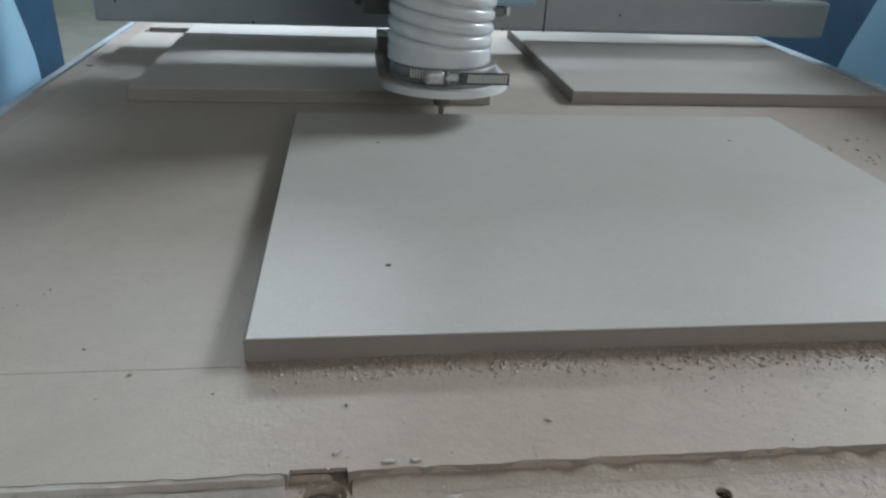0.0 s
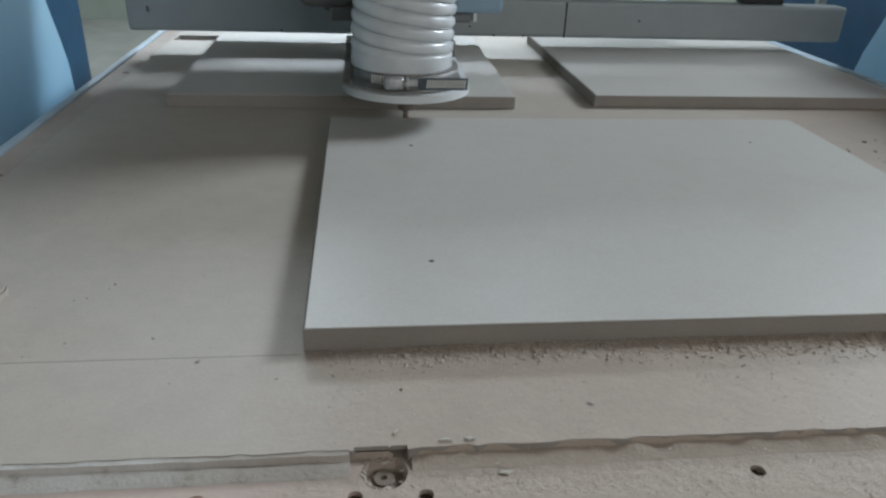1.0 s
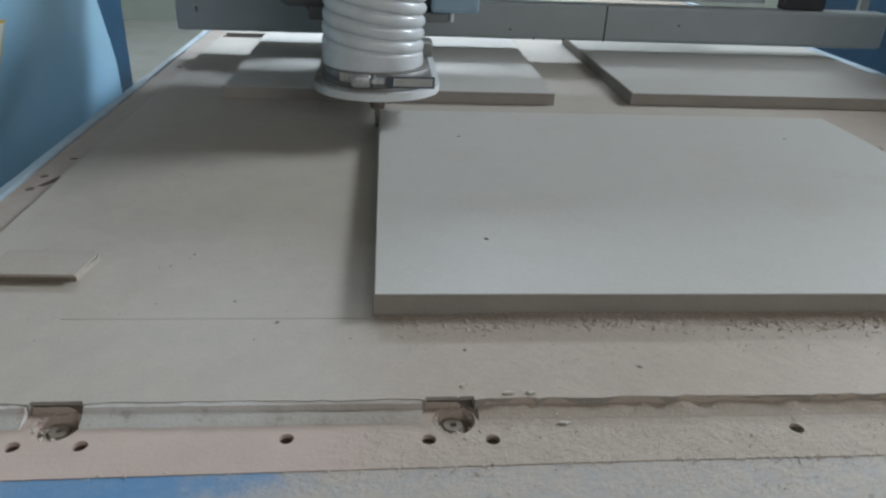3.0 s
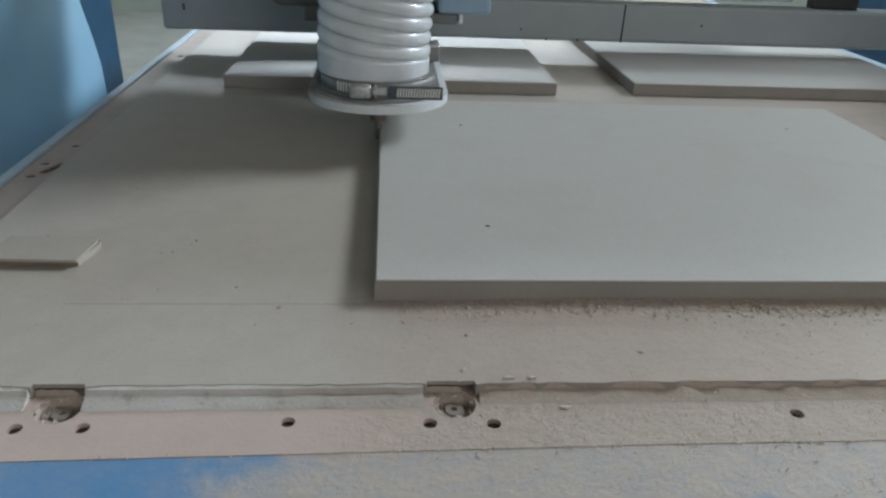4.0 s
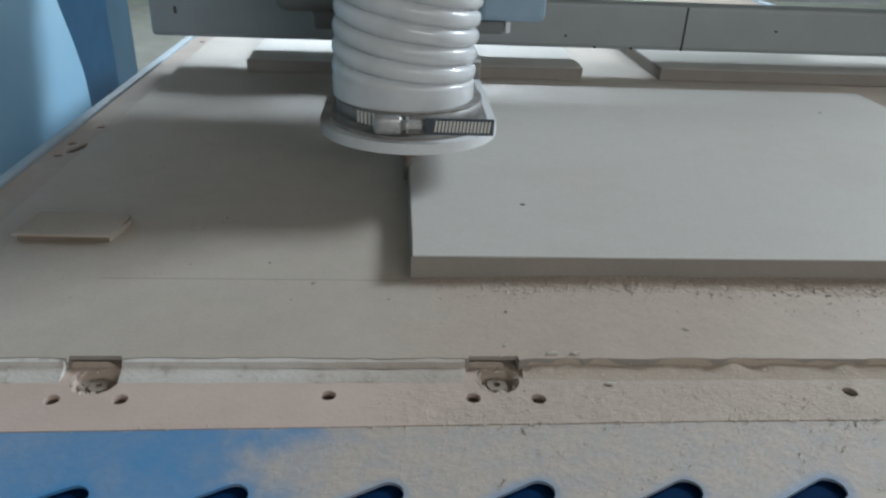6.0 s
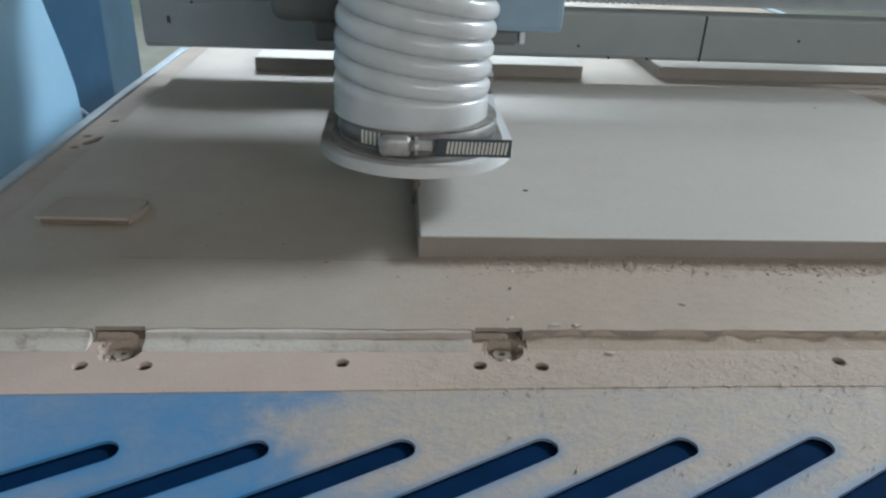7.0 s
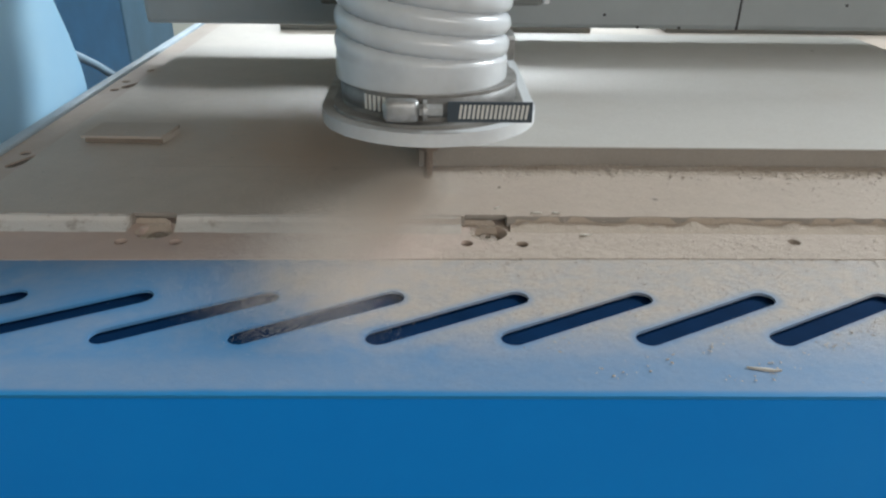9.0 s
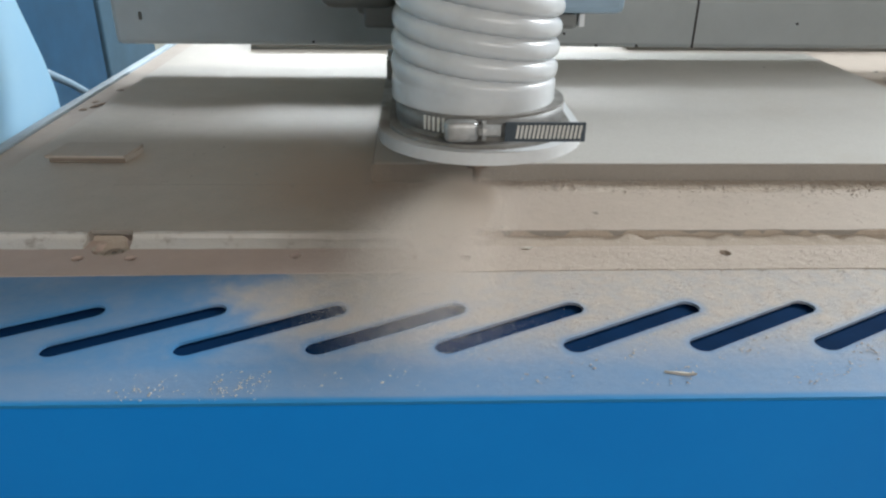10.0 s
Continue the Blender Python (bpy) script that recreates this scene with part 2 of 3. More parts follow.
def build_shoe(nt, p):
    """White plastic, its left browned for dust smears and for the hose's painted shade."""
    v = coords(nt)
    sep = nt.nodes.new("ShaderNodeSeparateXYZ")
    nt.links.new(v, sep.inputs[0])
    wide, fine = noise_of(nt, v, 22, 5, 0.65), noise_of(nt, v, 160, 4, 0.6)
    left = span(nt, math_node(nt, "ADD", sep.outputs[0], math_node(nt, "MULTIPLY_ADD", wide, 0.08, -0.04)), 0.015, -0.05)
    smear_shade = math_node(nt, "MULTIPLY", left, span(nt, wide, 0.2, 0.65, 0.35, 1.0))
    smear_shade = math_node(nt, "MULTIPLY", smear_shade, span(nt, sep.outputs[1], -0.065, -0.005, 0.25, 1.0))
    col = mix(nt, smear_shade, rgb(0.69, 0.72, 0.74), rgb(0.20, 0.175, 0.15))
    col = mix(nt, 1.0, col, ramp(nt, fine, 0.3, 0.7, rgb(0.93, 0.93, 0.93), rgb(1, 1, 1)), "MULTIPLY")
    nt.links.new(col, p.inputs["Base Color"])
    p.inputs["Roughness"].default_value = 0.38
    bump(nt, p, fine, 0.06, 0.0005)


SHOE_PLATE = material("smeared_shaded_white_plastic", build_shoe)
STEEL = plain("stainless_steel", (0.55, 0.56, 0.56), 0.5, 0.8, 200, 0.3)
BAND = plain("dull_band_steel", (0.25, 0.25, 0.245), 0.55, 0.3, 90, 0.3)
STRAP = plain("dull_strap_steel", (0.075, 0.095, 0.115), 0.45, 0.4)
TOOL = plain("dusty_tool_steel", (0.22, 0.18, 0.15), 0.55, 0.3)
GREY_BOX = plain("grey_blue_housing", (0.27, 0.38, 0.48), 0.4, 0, 30, 0.15)
GREY_DARK = plain("dark_grey_casting", (0.175, 0.185, 0.18), 0.55, 0, 40, 0.25)
WALL = plain("pale_green_plaster", (0.47, 0.52, 0.46), 0.85, 0, 3, 0.12)
FLOOR = plain("workshop_concrete", (0.235, 0.24, 0.215), 0.8, 0, 4, 0.25, 0.3)
# Unseen walls and roof, browned so that their bounce warms the shade.
BOUNCE_WALL = plain("warm_bounce_wall", (0.26, 0.205, 0.155), 0.9, 0, 5, 0.2, 0.4)
BOUNCE_CEIL = plain("warm_bounce_ceiling", (0.24, 0.20, 0.16), 0.7, 0, 3, 0.15)
YELLOW = plain("yellow_sticker_border", (0.62, 0.42, 0.04), 0.45)
PAPER = plain("white_sticker", (0.72, 0.72, 0.68), 0.5)


# ---------- mesh helpers ----------
def add_box(bm, x0, x1, y0, y1, z0, z1, bevel=0.0, segments=2):
    vs = bmesh.ops.create_cube(bm, size=1.0, matrix=Matrix.Translation(((x0 + x1) / 2, (y0 + y1) / 2, (z0 + z1) / 2))
                               @ Matrix.Diagonal((x1 - x0, y1 - y0, z1 - z0, 1)))["verts"]
    if bevel:
        edges = list({e for v in vs for e in v.link_edges})
        bmesh.ops.bevel(bm, geom=edges, offset=bevel, segments=segments, profile=0.5, affect="EDGES")
    return bm


def box(*a, **k):
    return add_box(bmesh.new(), *a, **k)


def add_rod(bm, a, b, r, n=20, r2=None):
    a, b = Vector(a), Vector(b)
    m = Matrix.Translation((a + b) / 2) @ (b - a).to_track_quat("Z", "Y").to_matrix().to_4x4()
    bmesh.ops.create_cone(bm, cap_ends=True, segments=n, radius1=r, radius2=r if r2 is None else r2, depth=(b - a).length, matrix=m)
    return bm


def rod(*a, **k):
    return add_rod(bmesh.new(), *a, **k)


def add_prism(bm, outline, z0, z1):
    """An upright prism over an outline of (x, y)."""
    low = [bm.verts.new((x, y, z0)) for x, y in outline]
    high = [bm.verts.new((x, y, z1)) for x, y in outline]
    bm.faces.new(low[::-1])
    bm.faces.new(high)
    for i in range(len(low)):
        j = (i + 1) % len(low)
        bm.faces.new((low[i], low[j], high[j], high[i]))
    return bm


def prism(outline, z0, z1):
    return add_prism(bmesh.new(), outline, z0, z1)


def part(name, bm, mat, parent=None, label="", smooth=False):
    me = bpy.data.meshes.new(name)
    bmesh.ops.recalc_face_normals(bm, faces=bm.faces[:])
    bm.to_mesh(me)
    bm.free()
    me.materials.append(mat)
    if smooth:
        for f in me.polygons:
            f.use_smooth = True
        try:
            me.set_sharp_from_angle(angle=radians(40))
        except AttributeError:
            pass
    ob = new(name, me)
    if parent:
        ob.parent = parent
    if label:
        ob["label"] = label
    return ob


def carve(ob, cutter_bm):
    """Cut the cutter's shape out of ob, for good."""
    me = bpy.data.meshes.new("cutter")
    bmesh.ops.recalc_face_normals(cutter_bm, faces=cutter_bm.faces[:])
    cutter_bm.to_mesh(me)
    cutter_bm.free()
    tool = new("cutter", me)
    mod = ob.modifiers.new("carve", "BOOLEAN")
    mod.operation, mod.object, mod.solver = "DIFFERENCE", tool, "EXACT"
    bpy.context.view_layer.update()
    done = bpy.data.meshes.new_from_object(ob.evaluated_get(bpy.context.evaluated_depsgraph_get()))
    ob.modifiers.clear()
    ob.data = done
    bpy.data.objects.remove(tool)
    return ob


def empty(name):
    return new(name)


# ---------- the building, with an unseen roof, right wall and front wall ---
def wall(name, bm, mat=WALL):
    return tagged(part(name, bm, mat), kind="structure")


floor = tagged(part("floor", box(-5, 5, -6, 6.5, -0.1, 0), FLOOR), "grey worn concrete workshop floor", "floor", kind="structure")
tagged(part("unseen_ceiling", box(-5.2, 5.2, -6.2, 6.7, 5.5, 5.6), BOUNCE_CEIL), kind="structure")
wall("wall_left", box(-5.2, -5, -6, 6.5, 0, 5.5))
bm = bmesh.new()
for a in ((-5, 5, 6, 6.2, 0, 3.2), (-5, 5, 6, 6.2, 4.1, 5.5), (-5, -2.3, 6, 6.2, 3.2, 4.1), (1.9, 5, 6, 6.2, 3.2, 4.1)):
    add_box(bm, *a)
wall("wall_back", bm)
bm = bmesh.new()
for a in ((5, 5.2, -6, 6.5, 0, 3.4), (5, 5.2, -6, 6.5, 4.8, 5.5), (5, 5.2, -6, 1.2, 3.4, 4.8), (5, 5.2, 3.2, 6.5, 3.4, 4.8)):
    add_box(bm, *a)
wall("unseen_wall_right", bm, BOUNCE_WALL)
bm = bmesh.new()
for a in ((-5, 5, -6.2, -6, 0, 1.95), (-5, 5, -6.2, -6, 3.55, 5.5), (-5, 0.0, -6.2, -6, 1.95, 3.55), (4.6, 5, -6.2, -6, 1.95, 3.55)):
    add_box(bm, *a)
wall("unseen_wall_front", bm, BOUNCE_WALL)

# ---------- the machine bed ----------
XL, XR, YB = -0.3575, 0.935, 2.25
bed = tagged(empty("router_bed"), "blue steel machine bed with a slotted front plate", "machine bed")
front = part("slotted_plate", box(-0.62, 1.2, -0.2796, -0.137, 0.7897, 0.7915), DUSTY_BLUE, bed, "slotted plate under pale sawdust")


def slot_outline(xa, ya, xb, yb, r, n=8):
    d = math.atan2(yb - ya, xb - xa)
    pts = []
    for cx, cy, s in ((xb, yb, d - math.pi / 2), (xa, ya, d + math.pi / 2)):
        for i in range(n + 1):
            a = s + math.pi * i / n
            pts.append((cx + r * math.cos(a), cy + r * math.sin(a)))
    return pts


cut = bmesh.new()
SLOTS = range(-7, 14)
for i in SLOTS:
    x = 0.0725 * i
    add_prism(cut, slot_outline(-0.0181 + x, -0.2311, 0.0601 + x, -0.1904, 0.0072), 0.78, 0.80)
carve(front, cut)
part("front_skirt", box(-0.62, 1.2, -0.2796, -0.2753, 0.42, 0.7895), BLUE, bed, "plain deep blue front panel")
# Added sheet 2 mm under the plate; its dark colour stands for deep shade.
part("slot_backing", box(-0.62, 1.2, -0.275, -0.143, 0.7850, 0.7880), SLOT_DARK, bed, "dark navy sheet close under the slots, painted as their shaded depth")
part("slot_backing_rear", box(-0.62, 1.2, -0.1475, -0.1435, 0.7882, 0.7894), SLOT_DARK, bed)
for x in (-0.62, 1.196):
    part("slot_backing_end", box(x, x + 0.004, -0.275, -0.148, 0.7882, 0.7894), SLOT_DARK, bed)
part("side_rail", box(-0.3695, XL - 0.0005, -0.141, YB, 0.70, 0.7955, bevel=0.002), EDGE_BLUE, bed, "pale blue painted side rail")
part("side_rail", box(XR, XR + 0.024, -0.141, YB, 0.70, 0.7955, bevel=0.002), EDGE_BLUE, bed)
# Added unseen strips that keep stray light out from under the boards.
part("light_stop", box(XL, XR, -0.132, -0.122, 0.70, 0.7715), DARK_BLUE, bed)
part("light_stop", box(XL, XR, YB - 0.012, YB - 0.002, 0.70, 0.7715), DARK_BLUE, bed)
part("bed_frame", box(-0.3675, XR + 0.02, -0.13, YB, 0.55, 0.699), DARK_BLUE, bed)
for x in (-0.33, 0.88):
    for y in (-0.2, 1.0, 2.15):
        part("leg", box(x - 0.06, x + 0.06, y - 0.05, y + 0.07, 0, 0.549 if y > 0 else 0.5), DARK_BLUE, bed)

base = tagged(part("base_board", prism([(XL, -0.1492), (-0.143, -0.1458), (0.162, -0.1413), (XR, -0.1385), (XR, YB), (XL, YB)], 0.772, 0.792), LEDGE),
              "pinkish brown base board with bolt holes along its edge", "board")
HOLES = [(-0.195, -0.1215), (-0.159, -0.1215), (-0.047, -0.1185), (0.034, -0.121), (0.071, -0.122), (0.257, -0.1165),
         (0.42, -0.121), (0.46, -0.121), (-0.3, -0.119),
         (-0.3365, 0.346), (-0.3455, 0.29), (-0.345, 0.254), (-0.3365, 0.804), (-0.3405, 0.046), (-0.341, -0.006)]
cut = bmesh.new()
for x, y in HOLES:
    add_rod(cut, (x, y, 0.765), (x, y, 0.80), 0.0043 if y < 0 else 0.005, 16)
carve(base, cut)
cut = bmesh.new()
for x, r in ((-0.178, 0.0135), (0.0495, 0.013)):
    add_rod(cut, (x, -0.1045, 0.7858), (x, -0.1045, 0.7935), r - 0.0025, 28, r2=r + 0.0005)
carve(base, cut)
cut = bmesh.new()
for y in (0.27, 0.02):
    add_prism(cut, slot_outline(-0.337, y - 0.004, -0.3285, y + 0.016, 0.0052), 0.765, 0.80)
carve(base, cut)


# dark plugs that fill the holes to just below the surface
for x, y in HOLES:
    near = y < 0
    part("hole_plug", rod((x, y, 0.7735), (x, y, 0.7885 if near else 0.7905), 0.0042 if near else 0.0049, 14), HOLE, base, "dark plug in the hole")
for y in (0.27, 0.02):
    part("hole_plug", prism(slot_outline(-0.337, y - 0.004, -0.3285, y + 0.016, 0.0051), 0.7735, 0.7905), HOLE, base, "dark plug in the hole")


# counterbored bolts
def bolt(x, y):
    t = tagged(empty("socket_bolt"), "dust-caked steel socket bolt sunk in the base board", "bolt", "bolts of the base board")
    b = rod((x, y, 0.7862), (x, y, 0.7884), 0.0062, 20, r2=0.0056)
    head = part("head", b, CAKED, t, smooth=True)
    carve(head, rod((x, y, 0.7866), (x, y, 0.79), 0.0021, 6))
    part("socket", rod((x, y, 0.78625), (x, y, 0.7864), 0.002, 6), HOLE, t, "dark hexagon socket")
    part("washer", rod((x, y, 0.7859), (x, y, 0.7868), 0.0092, 24), CAKED, t)


bolt(-0.177, -0.1045)
bolt(0.0495, -0.1045)

# the surfaced board on top, chipped along its front
random.seed(4)
outline = [(-0.3175, YB)]
y = YB
outline.append((-0.3175, 0.31))
outline += [(-0.3195, 0.28), (-0.317, 0.24), (-0.3165, -0.0955)]
x = -0.30
while x < XR - 0.02:
    if -0.196 < x < -0.166:
        outline += [(-0.196, -0.0955), (-0.1955, -0.0925), (-0.1665, -0.0925), (-0.1655, -0.0955)]
        x = -0.155
        continue
    if 0.032 < x < 0.063:
        outline += [(0.033, -0.0955), (0.0335, -0.0925), (0.0625, -0.0925), (0.063, -0.096)]
        x = 0.07
        continue
    outline.append((x, -0.0945 + random.uniform(-0.0009, 0.0009)))
    x += random.uniform(0.006, 0.016)
outline += [(XR - 0.035, -0.095), (XR - 0.035, YB)]
spoil = tagged(part("spoilboard", prism(outline, 0.7922, 0.8), SPOIL), "dusty grey-beige spoilboard with a chipped front edge", "board")


def edge_lip(xa, xb, seed, wide, packed=False):
    """The torn coating and packed dust that slope off the board's front edge."""
    rnd = random.Random(seed)
    bm = bmesh.new()
    n = max(3, int((xb - xa) / 0.004))
    rows = []
    for i in range(n + 1):
        x = xa + (xb - xa) * i / n
        j, k = 0.0016 * noise.noise((x * 45, seed, 0)), 0.0009 * noise.noise((x * 70, seed, 5)) + rnd.uniform(-0.00012, 0.00012)
        deep = 0.0008 + 0.0022 * min(1.0, max(0.0, (x + 0.15) / 0.12)) * (0.6 + 0.5 * noise.noise((x * 30, 9.0, seed)))
        shape = ((0, 0.7997), (-0.0036 + k, 0.7990), (-0.0047 + k, 0.7972 - deep), (-0.0064 + j * 0.5, 0.7953 + k * 0.4), (-0.0108 + j, 0.7938), (-0.0142 + j, 0.7921), (0, 0.7921))
        if packed:
            fill = 0.7945 + 0.0042 * min(1.0, max(0.0, 0.3 + 0.45 * noise.noise((x * 11, 4.0, seed)) + 0.6 * noise.noise((x * 70, 2.0, seed)))) + k
            shape = ((0, 0.7997), (-0.0012 + k * 0.3, 0.7994), (-0.0018 + k * 0.3, fill), (-0.0045 + j, fill - 0.0006), (-0.009 + j, 0.7932), (-0.0125 + j, 0.7921), (0, 0.7921))
        rows.append([bm.verts.new((x, -0.0934 + y * wide, z)) for y, z in shape])
    for a, b in zip(rows, rows[1:]):
        for m in range(7):
            bm.faces.new((a[m], a[(m + 1) % 7], b[(m + 1) % 7], b[m]))
    bm.faces.new(rows[0])
    bm.faces.new(rows[-1][::-1])
    return bm


part("edge_lip", edge_lip(-0.3165, -0.197, 1, 1.0), PALE_EDGE, spoil, "pale chipped coating at the edge", smooth=True)
part("edge_lip", edge_lip(-0.165, 0.031, 2, 1.0), PALE_EDGE, spoil, "pale chipped coating at the edge", smooth=True)
part("edge_lip", edge_lip(0.065, XR - 0.035, 3, 0.9, True), DRIFT, spoil, "dust-filled step at the edge", smooth=True)


# ---------- workpieces ----------
def sheet(name, x0, x1, y0, y1, z0, z1, label, category="board", group=""):
    t = tagged(empty(name), label, category, group)
    part("core", box(x0, x1, y0, y1, z0 + 0.0002, z1 - 0.0012, bevel=0.0004, segments=1), FIBRE, t, "raw brown fibreboard core")
    return t, part("face", box(x0 + 0.0013, x1, y0, y1, z1 - 0.0011, z1, bevel=0.0004, segments=1), PANEL, t, "smooth grey melamine face")


panel, face = sheet("workpiece_panel", 0, 0.6, 0, 0.474, 0.8, 0.818, "grey-faced fibreboard panel being cut, sawdust at its edge", "panel", "panels on the bed")
cut = bmesh.new()
for x, y in ((0.092, 0.091), (0.094, 0.367), (0.498, 0.379), (0.498, 0.092)):
    add_rod(cut, (x, y, 0.8175), (x, y, 0.83), 0.0024, 14)
carve(face, cut)
for x, y in ((0.092, 0.091), (0.094, 0.367), (0.498, 0.379), (0.498, 0.092)):
    part("drill_mark", rod((x, y, 0.8171), (x, y, 0.8176), 0.0023, 14), HOLE, panel, "dark drilled hole")
sheet("workpiece_panel", -0.2195, 0.2535, 0.578, 1.052, 0.8, 0.818, "grey-faced fibreboard panel lying cut at the back of the bed", "panel", "panels on the bed")
sheet("workpiece_panel", 0.372, 0.86, 0.59, 1.06, 0.8, 0.818, "grey-faced fibreboard panel lying cut at the back of the bed", "panel", "panels on the bed")

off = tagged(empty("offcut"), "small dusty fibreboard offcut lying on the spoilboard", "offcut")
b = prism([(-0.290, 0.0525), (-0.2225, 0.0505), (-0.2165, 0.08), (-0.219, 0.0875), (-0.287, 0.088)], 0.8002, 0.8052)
core = part("core", b, SHADED_CORE, off, "brown core, painted dark as shaded and pale on its lit right side")
# Shade and light of the core are painted: pale faces to the right, dark elsewhere.
core.data.materials.append(LIT_CORE)
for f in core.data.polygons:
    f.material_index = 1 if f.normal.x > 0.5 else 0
b = prism([(-0.2915, 0.0488), (-0.222, 0.0472), (-0.2178, 0.0805), (-0.2198, 0.0872), (-0.2868, 0.0877)], 0.80525, 0.8074)
part("face", b, DUSTY_OFFCUT, off, "face dulled by brown dust")

# shallow routed slot in the spoilboard behind the panels
carve(spoil, box(-0.312, -0.236, 1.036, 1.084, 0.78, 0.81))
# hollows worn under the coating beside the bolts
for x0, x1 in ((-0.1952, -0.1668), (0.0338, 0.0622)):
    carve(spoil, box(x0, x1, -0.11, -0.085, 0.78, 0.7972))
carve(base, box(-0.311, -0.237, 1.037, 1.083, 0.7735, 0.81))
# the sawn sides show the raw core
spoil.data.materials.append(FIBRE)
for f in spoil.data.polygons:
    f.material_index = 1 if abs(f.normal.z) < 0.5 else 0
# scored lines on the spoilboard
part("score_line", box(-0.213, -0.002, -0.0034, -0.0029, 0.8, 0.80012), FIBRE, spoil, "scored cut line")


# ---------- sawdust ----------
def crumbs(name, spots, label, mat=DUST_M):
    """Loose crumbs: spots of (x, y, z, size)."""
    verts, faces = [], []
    rnd = random.Random(11)
    for x, y, z, s in spots:
        k = len(verts)
        sx, sy, sz = (s * rnd.uniform(0.5, 1.2) * f for f in (1, 0.8, 0.5))
        a = rnd.uniform(0, 6.28)
        ca, sa = math.cos(a), math.sin(a)
        for px, py, pz in ((1, 0, 0.25), (0, 1, 0.2), (-1, 0, 0.3), (0, -1, 0.2), (0.15, 0.1, 1), (0, 0, -0.2)):
            px, py = px * sx * rnd.uniform(0.7, 1.2), py * sy * rnd.uniform(0.7, 1.2)
            verts.append((x + px * ca - py * sa, y + px * sa + py * ca, z + pz * sz))
        for i in range(4):
            j = (i + 1) % 4
            faces += [(k + i, k + j, k + 4), (k + j, k + i, k + 5)]
    me = bpy.data.meshes.new(name)
    me.from_pydata(verts, [], faces)
    me.materials.append(mat)
    return tagged(new(name, me), label, "sawdust", kind="stuff")


def drift(x, d):
    """Height of the bank of sawdust before the panel, d in front of its edge."""
    rise = min(1.0, max(0.0, (x - 0.01) / 0.1)) * min(1.0, max(0.0, (0.66 - x) / 0.06))
    lump = 0.5 + 0.5 * noise.noise((x * 22, d * 30, 3.1))
    reach = 0.012 + 0.016 * (0.5 + 0.5 * noise.noise((x * 14, 7.7, 0)))
    slope = max(0.0, 1 - d / reach)
    fine = noise.noise((x * 230, d * 230, 1.0)) + 0.6 * noise.noise((x * 520, d * 520, 2.0))
    return rise * slope ** 1.4 * (0.0014 + 0.0022 * lump) + fine * 0.0006 * min(1.0, slope * 3) * rise


bm = bmesh.new()
rows = []
for i in range(331):
    x = 0.008 + 0.655 * i / 330
    line = [(x, 0.0, 0.7985)]
    line += [(x, -0.0002 - 0.031 * j / 22, 0.79985 + drift(x, 0.031 * j / 22)) for j in range(23)]
    rows.append([bm.verts.new(q) for q in line])
for a, b in zip(rows, rows[1:]):
    for m in range(23):
        bm.faces.new((a[m], b[m], b[m + 1], a[m + 1]))
tagged(part("sawdust_drift", bm, DRIFT), "low lumpy drift of sawdust against the panel's front edge", "sawdust", kind="stuff")

rnd = random.Random(3)
spots = []
for _ in range(2000):
    x = rnd.uniform(0.015, 0.62)
    d = abs(rnd.gauss(0, 0.019))
    if rnd.random() < 0.75 * (0.5 + 0.5 * noise.noise((x * 40, d * 60, 0))) + 0.15 and d < 0.09:
        spots.append((x, -0.002 - d, 0.8 + drift(x, d), rnd.uniform(0.0005, 0.0021) * (1.1 if d < 0.02 else 0.7)))
for _ in range(1100):
    x, d = rnd.uniform(0.004, 0.6), abs(rnd.gauss(0, 0.005))
    spots.append((x, -d, 0.8 + drift(x, d), rnd.uniform(0.0006, 0.0017)))
for _ in range(900):
    spots.append((rnd.uniform(0.02, 0.75), rnd.uniform(-0.093, -0.005), 0.8, rnd.uniform(0.0003, 0.0011)))
crumbs("sawdust_bank", spots, "loose crumbs of sawdust banked along the panel's front edge", CRUMB)
spots = []
for _ in range(3600):
    x = rnd.gauss(0.32, 0.2)
    y = rnd.uniform(-0.27, -0.096)
    if (0.02 - 0.3 * (y + 0.15) if y < -0.15 else -0.02) < x < 0.9:
        if y > -0.15 or not any(abs((x - 0.0725 * i - 0.021) * 0.0407 - (y + 0.21075) * 0.0782) < 0.0008 for i in SLOTS):
            spots.append((x, y, 0.792 if y < -0.11 else 0.797, rnd.uniform(0.0004, 0.0013)))
for px in (-0.178, 0.0495):
    for _ in range(150):
        a, r = rnd.uniform(2.0, 5.2), 0.0125 * rnd.uniform(0.55, 1.05)
        spots.append((px + r * math.cos(a), -0.1045 + r * math.sin(a), 0.7868 if r < 0.0105 else 0.7915, rnd.uniform(0.0006, 0.0019)))
    for _ in range(40):
        spots.append((px - 0.002 + rnd.gauss(0, 0.009), -0.0935 + rnd.gauss(0, 0.002), 0.7922, rnd.uniform(0.0006, 0.0017)))
for _ in range(420):
    x = rnd.gauss(0.3, 0.26)
    spots.append((x, -0.1438 + 0.0147 * min(x, 0.17) + rnd.gauss(0, 0.0009), 0.792, rnd.uniform(0.0004, 0.0015)))
crumbs("sawdust_scatter", spots, "fine sawdust crumbs scattered over the front edge", CRUMB)
spots = [(rnd.uniform(-0.31, 0), rnd.uniform(-0.09, 0.35), 0.8, rnd.uniform(0.0003, 0.0013)) for _ in range(90)]
